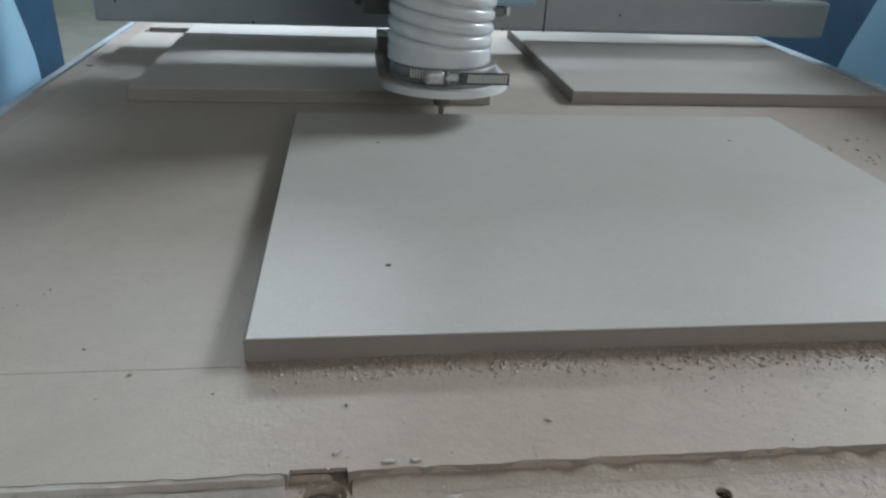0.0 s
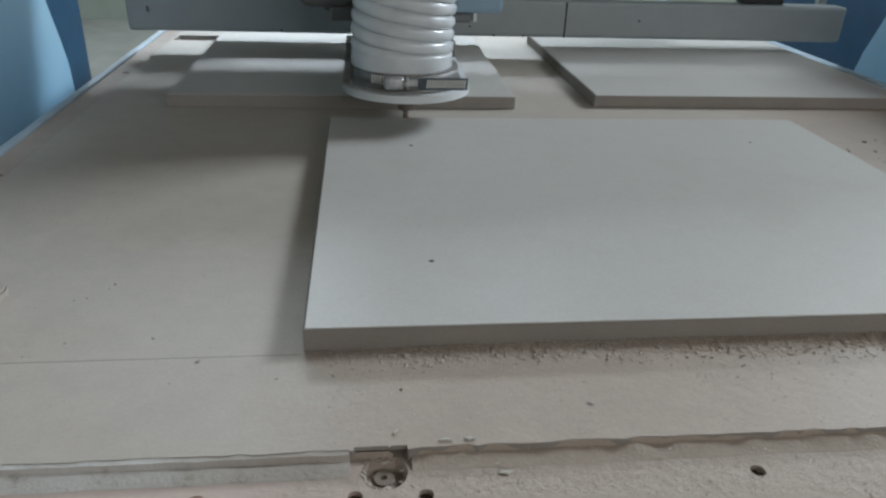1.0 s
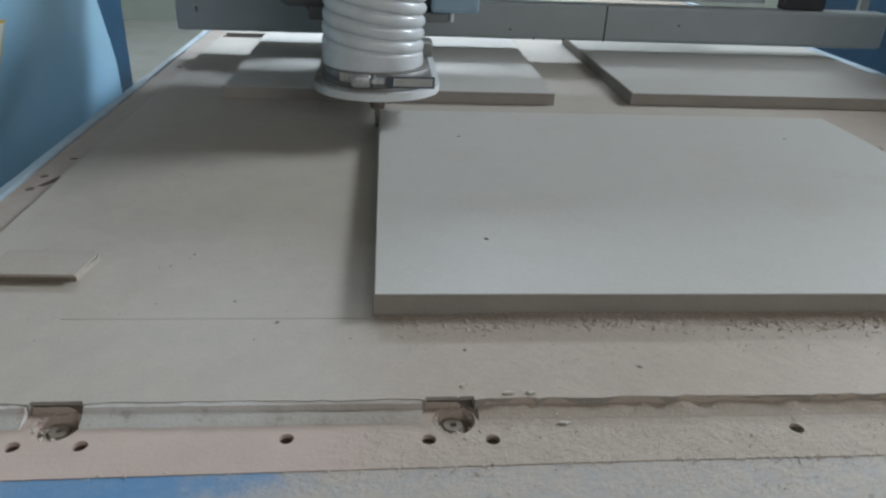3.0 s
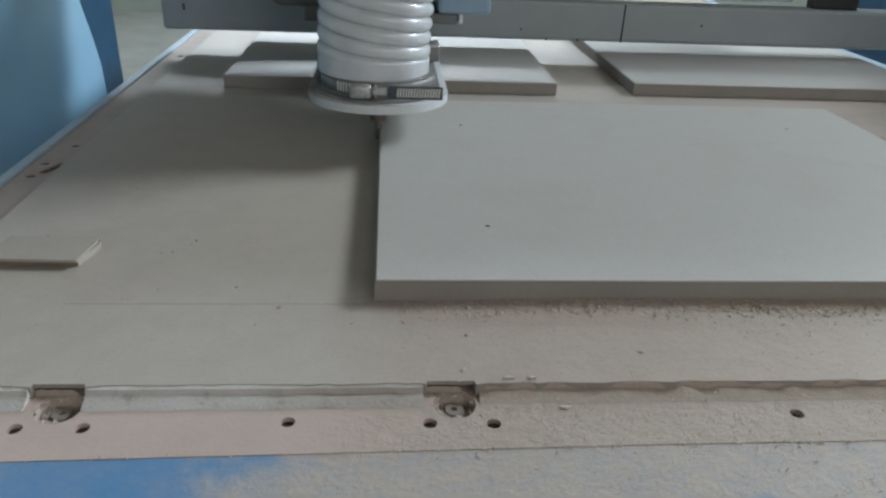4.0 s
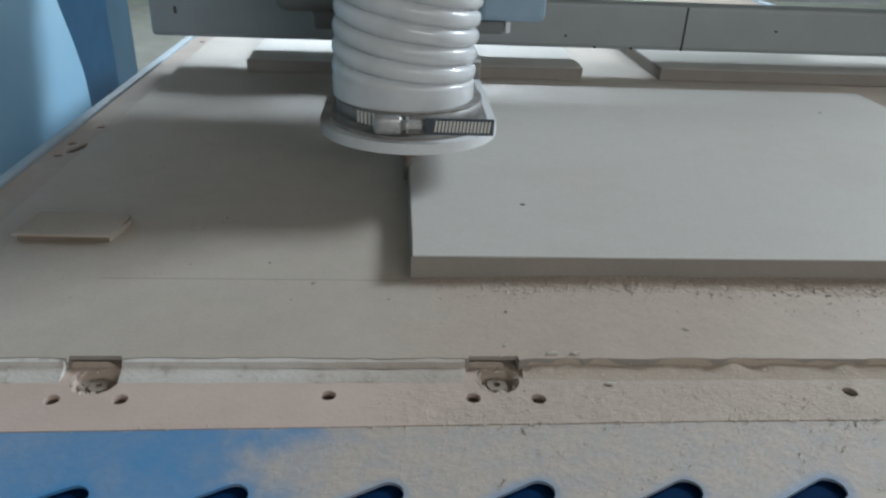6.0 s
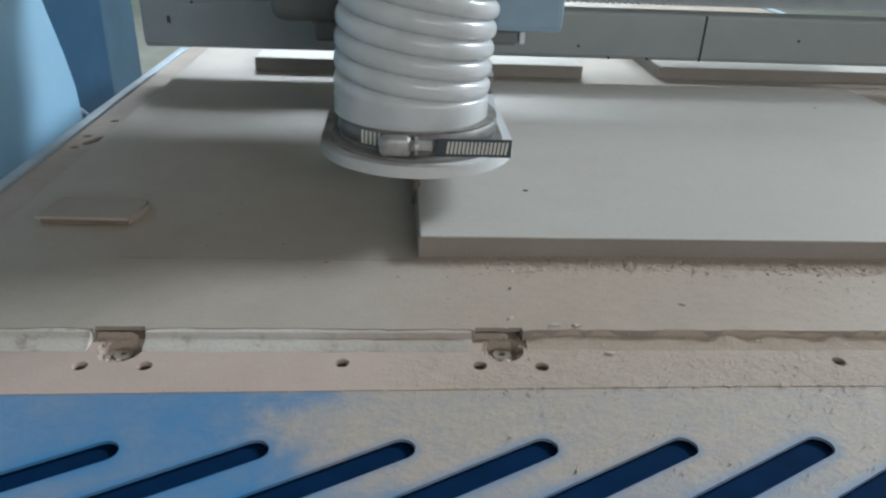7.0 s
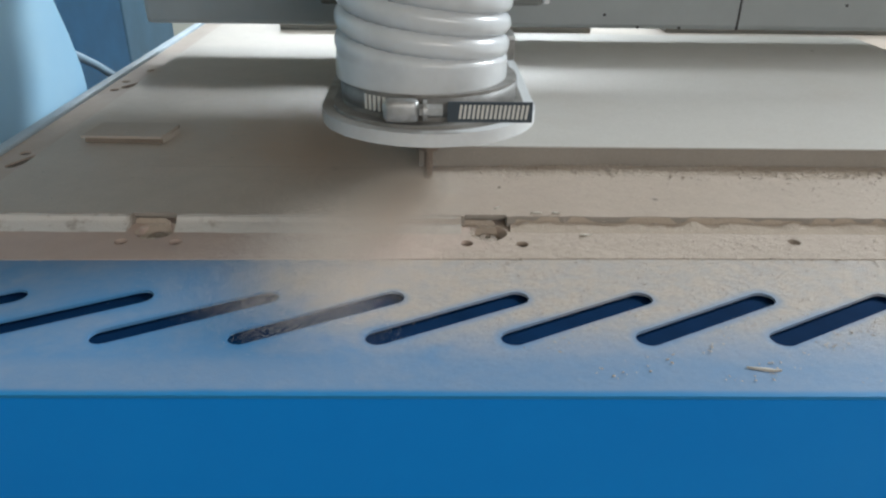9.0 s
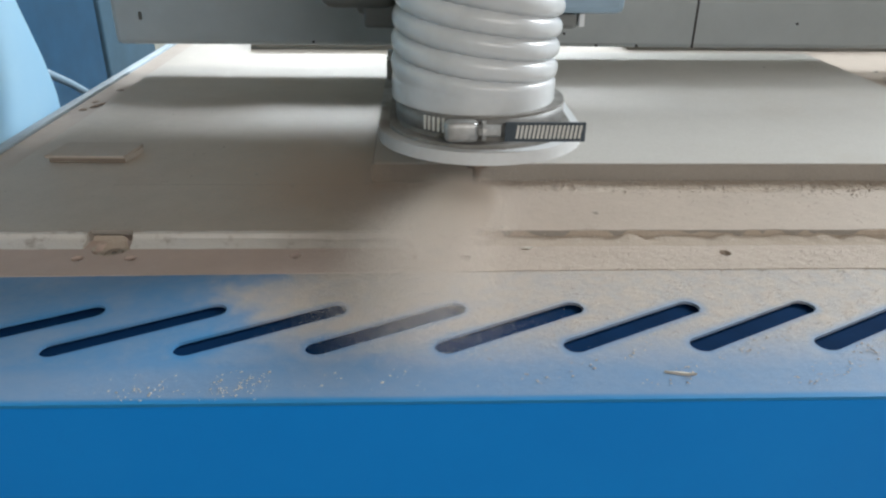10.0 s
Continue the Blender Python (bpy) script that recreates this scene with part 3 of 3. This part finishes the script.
spots += [(-0.146, 0.095, 0.8, 0.0024), (-0.066, -0.008, 0.8, 0.003), (-0.1, 0.02, 0.8, 0.002), (-0.16, 0.075, 0.8, 0.002), (-0.168, 0.072, 0.8, 0.0022), (0.062, -0.044, 0.8, 0.003), (0.175, -0.064, 0.8, 0.0028)]
spots += [(rnd.gauss(0.69, 0.03), rnd.gauss(0.33, 0.06), 0.8, rnd.uniform(0.0008, 0.004)) for _ in range(60)]
crumbs("sawdust_specks", spots, "dark sawdust specks on the spoilboard", FIBRE)


spots = []
for cx, cy, w, many in ((-0.103, -0.268, 0.012, 45), (-0.055, -0.266, 0.009, 80), (0.02, -0.262, 0.02, 20)):
    for _ in range(many):
        spots.append((rnd.gauss(cx, w), min(-0.25, max(-0.277, rnd.gauss(cy, 0.006))), 0.7917, rnd.uniform(0.0003, 0.0012)))
thrown = crumbs("thrown_chips", spots, "pale chips thrown onto the slotted plate", CHIP)


def pocket_dust(x0, x1, seed):
    """Dust packed as a ramp into the back of a bolt pocket."""
    bm = bmesh.new()
    rows = []
    for i in range(15):
        u = i / 14
        x = x0 + (x1 - x0) * u
        side = min(1.0, 3.0 * (1.0 - u) + 0.12)
        line = []
        for j in range(13):
            d = j / 12
            z = 0.7865 + 0.0088 * side * (1 - d) ** 1.7 + 0.0007 * noise.noise((x * 300, d * 5, seed))
            line.append(bm.verts.new((x, -0.0915 - 0.0085 * d, min(z, 0.7992))))
        rows.append(line)
    for a, b in zip(rows, rows[1:]):
        for m in range(12):
            bm.faces.new((a[m], b[m], b[m + 1], a[m + 1]))
    tagged(part("pocket_dust", bm, DRIFT, smooth=True), "sawdust packed into a bolt pocket", "sawdust", kind="stuff")


pocket_dust(-0.1956, -0.1662, 1.0)
pocket_dust(0.0334, 0.0605, 2.0)


# ---------- gantry ----------
gantry = tagged(empty("gantry"), "grey and blue router gantry straddling the bed", "gantry")
YG = 0.45
beam = part("lower_beam", box(-0.36, 0.955, YG, YG + 0.045, 0.835, 0.9, bevel=0.006), BEAM, gantry, "grey painted steel beam")
carve(beam, box(-0.325, -0.3205, YG - 0.01, YG + 0.012, 0.8665, 0.8765))
part("seam", box(0.41, 0.4125, YG - 0.001, YG + 0.02, 0.8358, 0.898), BLACK, gantry)
for x, z in ((0.335, 0.8375), (0.28, 0.8375), (-0.1, 0.84), (0.55, 0.868), (0.235, 0.853), (-0.29, 0.895)):
    part("rivet", rod((x, YG - 0.0015, z), (x, YG + 0.002, z), 0.0018, 10), BLACK, gantry)
part("upper_beam", box(-0.52, 1.10, YG + 0.05, YG + 0.075, 0.958, 1.265, bevel=0.006), BEAM, gantry)
part("rail_stop", box(-0.30, -0.19, YG + 0.012, YG + 0.04, 0.9005, 0.916, bevel=0.002), BLACK, gantry)
part("rail_stop", box(0.75, 0.83, YG + 0.012, YG + 0.04, 0.9005, 0.93, bevel=0.002), BLACK, gantry)
for x in (-0.345, 0.93):
    part("strut", box(x - 0.008, x + 0.008, YG + 0.0455, YG + 0.06, 0.87, 0.99, bevel=0.002), BEAM, gantry)

bm = bmesh.new()
top, low = [], []
for i in range(121):
    x = 0.17 + 0.58 * i / 120
    y = YG + (0.078 if i % 2 else 0.09)
    top.append([bm.verts.new((x, y, 0.95)), bm.verts.new((x, y + 0.03, 0.95))])
    low.append([bm.verts.new((x, y, 0.9)), bm.verts.new((x, y + 0.03, 0.9))])
for i in range(120):
    for a, b, c, d in ((low[i][0], low[i + 1][0], top[i + 1][0], top[i][0]), (top[i][0], top[i + 1][0], top[i + 1][1], top[i][1]),
                       (low[i][1], low[i + 1][1], top[i + 1][1], top[i][1]), (low[i][0], low[i + 1][0], low[i + 1][1], low[i][1])):
        bm.faces.new((a, b, c, d))
part("rail_bellows", bm, SHOE, gantry, "pale pleated rail bellows")


def leg_plate(x0, x1, mat, pts, soft=0.004):
    bm = bmesh.new()
    a = [bm.verts.new((x0, y, z)) for y, z in pts]
    b = [bm.verts.new((x1, y, z)) for y, z in pts]
    bm.faces.new(a)
    bm.faces.new(b[::-1])
    for i in range(len(a)):
        j = (i + 1) % len(a)
        bm.faces.new((a[i], a[j], b[j], b[i]))
    bmesh.ops.bevel(bm, geom=bm.edges[:], offset=soft, segments=2, profile=0.5, affect="EDGES")
    return bm


LEG = [(-0.16, 0.45), (0.62, 0.45), (0.60, 0.735), (0.59, 0.745), (0.583, 0.79), (0.535, 0.89), (0.42, 1.12), (-0.16, 1.12)]
REAR = [(0.45, 0.3), (1.30, 0.3), (1.31, 1.12), (0.45, 1.12)]
part("bracket", box(-0.552, -0.532, 0.585, 0.613, 0.694, 0.711, bevel=0.002), SHOE, gantry, "small pale bracket")
for x0, x1, x2, x3 in ((-0.56, -0.525, -0.78, -0.74), (1.105, 1.14, 1.32, 1.36)):
    part("leg_cover", leg_plate(x0, x1, LEG_BLUE, LEG), LEG_BLUE, gantry, "light blue leg cover")
    part("leg_frame", leg_plate(x2, x3, DARK_BLUE, REAR), DARK_BLUE, gantry, "deep blue leg frame")
part("warning_label", leg_plate(-0.5248, -0.5240, YELLOW, [(0.02, 0.797), (0.125, 0.797), (0.195, 0.889), (0.09, 0.889)], 0.0001), YELLOW, gantry, "yellow-edged warning label")
part("label_field", leg_plate(-0.5238, -0.5233, PAPER, [(0.03, 0.801), (0.122, 0.801), (0.188, 0.885), (0.096, 0.885)], 0.0001), PAPER, gantry, "white label field")

tube = bmesh.new()
TUBE = [(-0.367, 0.48, 0.58), (-0.55, 0.5, 0.6), (-0.595, 0.55, 0.715), (-0.6, 0.62, 0.755), (-0.6, 0.70, 0.733), (-0.6, 0.78, 0.695),
        (-0.6, 0.87, 0.645), (-0.6, 0.95, 0.58), (-0.6, 1.0, 0.45), (-0.6, 1.02, 0.2), (-0.6, 1.03, 0.0)]
for a, b in zip(TUBE, TUBE[1:]):
    add_rod(tube, a, b, 0.007, 14)
tagged(part("air_tube", tube, GREY_BOX, smooth=True), "pale grey-blue air tube hanging beside the bed", "tube")

cabinet = tagged(part("steel_cabinet", box(-2.5, -1.2, 2.4, 2.95, 0, 1.9, bevel=0.01), CAB_BLUE), "plain dull blue steel cabinet standing behind the bed", "cabinet")


# ---------- cutting head ----------
head = tagged(empty("cutting_head"), "router head with a milky suction hose and white dust shoe", "router head")


def shoe_outline(w, back, front_y, n=48):
    """A plate with a round nose and straight sides."""
    pts = [(w, back)]
    pts = [(-w + 0.006, back), (-w, back - 0.006)]
    cy = front_y + w * 0.92
    for i in range(n + 1):
        a = math.pi + math.pi * i / n
        pts.append((w * math.cos(a), cy + w * 0.92 * math.sin(a)))
    pts += [(w, back - 0.006), (w - 0.006, back)]
    return pts


shoe = part("dust_shoe", prism(shoe_outline(0.0765, 0.15, -0.078), 0.8545, 0.8635), SHOE_PLATE, head, "white plastic shoe plate", smooth=True)
part("shoe_step", prism(shoe_outline(0.068, 0.14, -0.0705), 0.8637, 0.8665), SHOE_DIRTY, head, "smoky step on the shoe")
# Dark body and white strip paint one block's shaded front and lit top.
part("back_block", box(-0.0745, 0.0745, 0.118, 0.149, 0.8667, 0.884, bevel=0.0015), SHOE_DIRTY, head, "block at the back of the shoe, painted dark as shaded")
part("block_lit_top", box(-0.0745, 0.0745, 0.118, 0.149, 0.8842, 0.888, bevel=0.001), SHOE, head, "white strip painted as the block's lit top")
part("collar", rod((0, 0, 0.8667), (0, 0, 0.8842), 0.0626, 72), SHOE_DIRTY, head, "smoky plastic collar", smooth=True)

# spiral hose, bending to the side as it rises
bm = bmesh.new()
N, PITCH, LENGTH, STEP = 80, 0.0152, 0.29, 20
rows = []
nz = int(LENGTH / PITCH * STEP)
for k in range(nz + 1):
    h = LENGTH * k / nz
    th = 1.1 * min(h, 0.24)
    if h < 0.24:
        cx, cz = (1 - math.cos(th)) / 1.1, math.sin(th) / 1.1
    else:
        cx, cz = (1 - math.cos(th)) / 1.1 + (h - 0.24) * math.sin(th), math.sin(th) / 1.1 + (h - 0.24) * math.cos(th)
    grow = min(1.0, max(0.0, (h - 0.013) / 0.009))
    ring = []
    for i in range(N):
        a = 2 * math.pi * i / N
        ph = (h / PITCH + 2 * i / N) % 1.0
        r = 0.0547 + grow * 0.0066 * max(0.0, 1 - abs(2 * ph - 1) ** 2.2) ** 0.5 + (1 - grow) * 0.006
        px, py = r * math.cos(a), r * math.sin(a)
        ring.append(bm.verts.new((cx - 0.0052 + px * math.cos(th), py, 0.8842 + cz - px * math.sin(th))))
    rows.append(ring)
for a, b in zip(rows, rows[1:]):
    for i in range(N):
        j = (i + 1) % N
        bm.faces.new((a[i], a[j], b[j], b[i]))
part("suction_hose", bm, HOSE, head, "milky ribbed suction hose", smooth=True)

# hose clamp
clamp_bm = bmesh.new()
bmesh.ops.create_cone(clamp_bm, cap_ends=False, segments=72, radius1=0.0632, radius2=0.0632, depth=0.0125, matrix=Matrix.Translation((0, 0, 0.8762)))
clamp = part("hose_clamp", clamp_bm, BAND, head, "stainless worm-drive hose clamp", smooth=True)
mod = clamp.modifiers.new("thick", "SOLIDIFY")
mod.thickness = 0.0009
part("worm_housing", box(-0.029, -0.006, -0.0735, -0.0625, 0.8685, 0.8835, bevel=0.004, segments=3), STEEL, clamp, smooth=True)
part("worm_screw", rod((-0.006, -0.0685, 0.8762), (0.009, -0.0685, 0.8762), 0.0042, 6), STEEL, clamp)
part("screw_collar", rod((-0.0035, -0.0685, 0.8762), (-0.001, -0.0685, 0.8762), 0.0066, 20), STEEL, clamp, smooth=True)
part("strap_tail", box(0.012, 0.0665, -0.0702, -0.0692, 0.8692, 0.8825), STRAP, clamp, "slotted strap end")
for i in range(16):
    x = 0.0205 + i * 0.00282
    bm = box(-0.0008, 0.0008, -0.0003, 0.0003, -0.0046, 0.0046)
    bmesh.ops.transform(bm, matrix=Matrix.Translation((x, -0.0703, 0.876)) @ Matrix.Rotation(0.12, 4, "Y"), verts=bm.verts[:])
    part("thread_slot", bm, PAPER, clamp)
for i in range(5):
    a = radians(-131 + i * 3.4)
    bm = box(-0.0009, 0.0009, -0.0004, 0.0004, -0.005, 0.005)
    bmesh.ops.transform(bm, matrix=Matrix.Translation((0.0637 * math.cos(a), 0.0637 * math.sin(a), 0.8762)) @ Matrix.Rotation(a + math.pi / 2, 4, "Z"), verts=bm.verts[:])
    part("thread_slot", bm, PAPER, clamp)

# cutter and collet
part("cutter", rod((0, 0, 0.803), (0, 0, 0.8268), 0.0033, 16), TOOL, head, "thin dusty router bit", smooth=True)
part("collet_nut", rod((0, 0, 0.827), (0, 0, 0.8543), 0.0088, 20, r2=0.0165), TOOL, head, smooth=True)

# housings beside the hose, in front of the beam
part("motor_cap", box(-0.134, -0.062, 0.12, 0.21, 0.927, 1.06, bevel=0.014, segments=4), GREY_DARK, head, "dark grey rounded casting", smooth=True)
part("bracket", box(-0.0945, -0.03, 0.13, 0.20, 0.91, 0.95, bevel=0.003), GREY_DARK, head)
part("carriage_box", box(0.07, 0.137, 0.12, 0.20, 0.925, 1.06, bevel=0.006), GREY_BOX, head, "grey-blue carriage housing")
part("bracket", box(0.06, 0.098, 0.13, 0.19, 0.9105, 0.9245, bevel=0.004), GREY_DARK, head)
part("clip", box(0.0985, 0.1035, 0.128, 0.14, 0.913, 0.9245, bevel=0.001), SHOE, head)
# Unseen bulk behind the hose, added and sized to cast the head's wide shadow.
part("unseen_spindle_body", box(-0.11, 0.11, 0.211, 0.405, 0.907, 1.13, bevel=0.012), GREY_DARK, head)
part("unseen_spindle_nose", box(-0.058, 0.058, 0.07, 0.2105, 0.9, 1.08, bevel=0.02, segments=4), GREY_DARK, head, smooth=True)
part("unseen_carriage_plate", box(-0.15, 0.15, 0.406, 0.452, 1.0, 1.2, bevel=0.004), GREY_DARK, head)


# a splinter and pale chips of coating lying about
def splinter(x, y, z, length, turn, label, mat=CHIP):
    bm = bmesh.new()
    n, rows, rnd = 6, [], random.Random(int(x * 9999))
    for i in range(n + 1):
        u = i / n
        w = 0.0011 * (0.25 + math.sin(math.pi * u)) * rnd.uniform(0.6, 1.2)
        px, off = (u - 0.5) * length, rnd.uniform(-0.0004, 0.0004)
        rows.append([bm.verts.new((px, off - w, 0)), bm.verts.new((px, off + w, 0)), bm.verts.new((px, off + w * 0.5, 0.0009)), bm.verts.new((px, off - w * 0.6, 0.0011))])
    for a, b in zip(rows, rows[1:]):
        for i in range(4):
            bm.faces.new((a[i], a[(i + 1) % 4], b[(i + 1) % 4], b[i]))
    bm.faces.new(rows[0])
    bm.faces.new(rows[-1])
    ob = tagged(part("splinter", bm, mat), label, "splinter", "chips on the bed")
    ob.matrix_world = pose(x, y, z, 0, 0, turn)


splinter(0.1775, -0.2588, 0.7917, 0.017, -9, "pale wood splinter lying on the slotted plate")
splinter(0.057, -0.082, 0.8003, 0.005, 40, "white chip of coating on the spoilboard")
splinter(0.084, -0.0903, 0.8003, 0.008, 2, "white chip of coating on the spoilboard")
splinter(0.098, -0.0903, 0.8003, 0.006, -4, "white chip of coating on the spoilboard")
splinter(0.116, -0.109, 0.7925, 0.009, 10, "pale wood splinter on the base board")


# ---------- flying dust ----------
def build_fleck(nt, p):
    """Thin flecks that pass some of the light on through them."""
    leaf = nt.nodes.new("ShaderNodeBsdfTranslucent")
    leaf.inputs[0].default_value = p.inputs["Base Color"].default_value = rgb(0.82, 0.75, 0.68)
    p.inputs["Roughness"].default_value, p.inputs["Specular IOR Level"].default_value = 0.9, 0.1
    both = nt.nodes.new("ShaderNodeMixShader")
    both.inputs[0].default_value = 0.5
    nt.links.new(p.outputs[0], both.inputs[1])
    nt.links.new(leaf.outputs[0], both.inputs[2])
    out = next(n for n in nt.nodes if n.type == "OUTPUT_MATERIAL")
    nt.links.new(both.outputs[0], out.inputs[0])


def build_brown_fleck(nt, p):
    build_fleck(nt, p)
    for n in nt.nodes:
        if n.type in ("BSDF_TRANSLUCENT", "BSDF_PRINCIPLED"):
            n.inputs[0].default_value = rgb(0.55, 0.44, 0.35)


FLECK = material("pale_airborne_sawdust", build_fleck)
BROWN_FLECK = material("brown_airborne_sawdust", build_brown_fleck)


def dust_cloud(name, points, rng, mat, label):
    """Very many flecks, each one sliver of a triangle, round the given points."""
    n = len(points)
    size = rng.uniform(0.00007, 0.000135, (n, 1, 1))
    verts = (points[:, None, :] + rng.normal(0, 1, (n, 3, 3)) * size).reshape(-1, 3)
    me = bpy.data.meshes.new(name)
    me.vertices.add(3 * n)
    me.vertices.foreach_set("co", verts.ravel())
    me.loops.add(3 * n)
    me.loops.foreach_set("vertex_index", np.arange(3 * n))
    me.polygons.add(n)
    me.polygons.foreach_set("loop_start", np.arange(0, 3 * n, 3))
    me.update(calc_edges=True)
    me.materials.append(mat)
    return tagged(new(name, me), label, "dust", kind="stuff")


rng = np.random.default_rng(5)
n = 1250000
u = rng.beta(1.1, 1.5, n)
curl = 0.01 * np.sin(u * 7.0) + 0.006 * np.sin(u * 17.0 + 1.0)
stream_points = np.stack([curl * u + rng.normal(0, 1, n) * (0.010 + 0.020 * u), -0.235 * u + rng.normal(0, 0.006, n),
                          np.abs(0.006 + 0.03 * u * (1.1 - u) * 2 + rng.normal(0, 1, n) * (0.005 + 0.012 * u))], 1)
stream = dust_cloud("dust_stream", stream_points, rng, FLECK, "pale sawdust streaming from the cutter towards the front")
n = 420000
puff_points = np.stack([rng.normal(0, 0.04, n), rng.normal(0, 0.035, n), np.clip(np.abs(rng.normal(0.02, 0.014, n)), 0.001, 0.12)], 1)
puff = dust_cloud("dust_puff", puff_points, rng, BROWN_FLECK, "thin brown dust hanging beside the dust shoe")


def motions():
    walk(thrown, [(0, pose(0.1, 0.2, -0.06)), (9.1, pose(0.1, 0.2, -0.06)), (9.35, pose(0.045, 0.07, -0.008)), (9.6, pose(0, 0, 0)), (10, pose(0, 0, 0))])
    walk(gantry, [(t, pose(0, y, 0)) for t, x, y in HEAD])
    walk(head, [(t, pose(x, y, 0)) for t, x, y in HEAD])
    walk(puff, [(0, pose(0.0, 0.15, 0.56)), (8.3, pose(0.0, 0.1, 0.56)), (8.7, pose(-0.06, 0.01, 0.79)), (9, pose(-0.085, 0.005, 0.80)),
                (9.5, pose(-0.055, -0.015, 0.80, rz=20)), (10, pose(-0.03, -0.03, 0.80, rz=40))])
    walk(stream, [(0, pose(0.0, 0.3, 0.56)), (8.4, pose(0.0, 0.2, 0.56, rz=-50)), (8.8, pose(-0.005, 0.0, 0.76, rz=-40)), (9, pose(0.004, -0.02, 0.786, rz=-20)), (9.2, pose(0.014, -0.029, 0.80, rz=-17)),
                  (9.5, pose(0.038, -0.031, 0.80, rz=-22)), (9.8, pose(0.062, -0.031, 0.80, rz=-15)), (10, pose(0.078, -0.031, 0.80, rz=-12))])


motions()
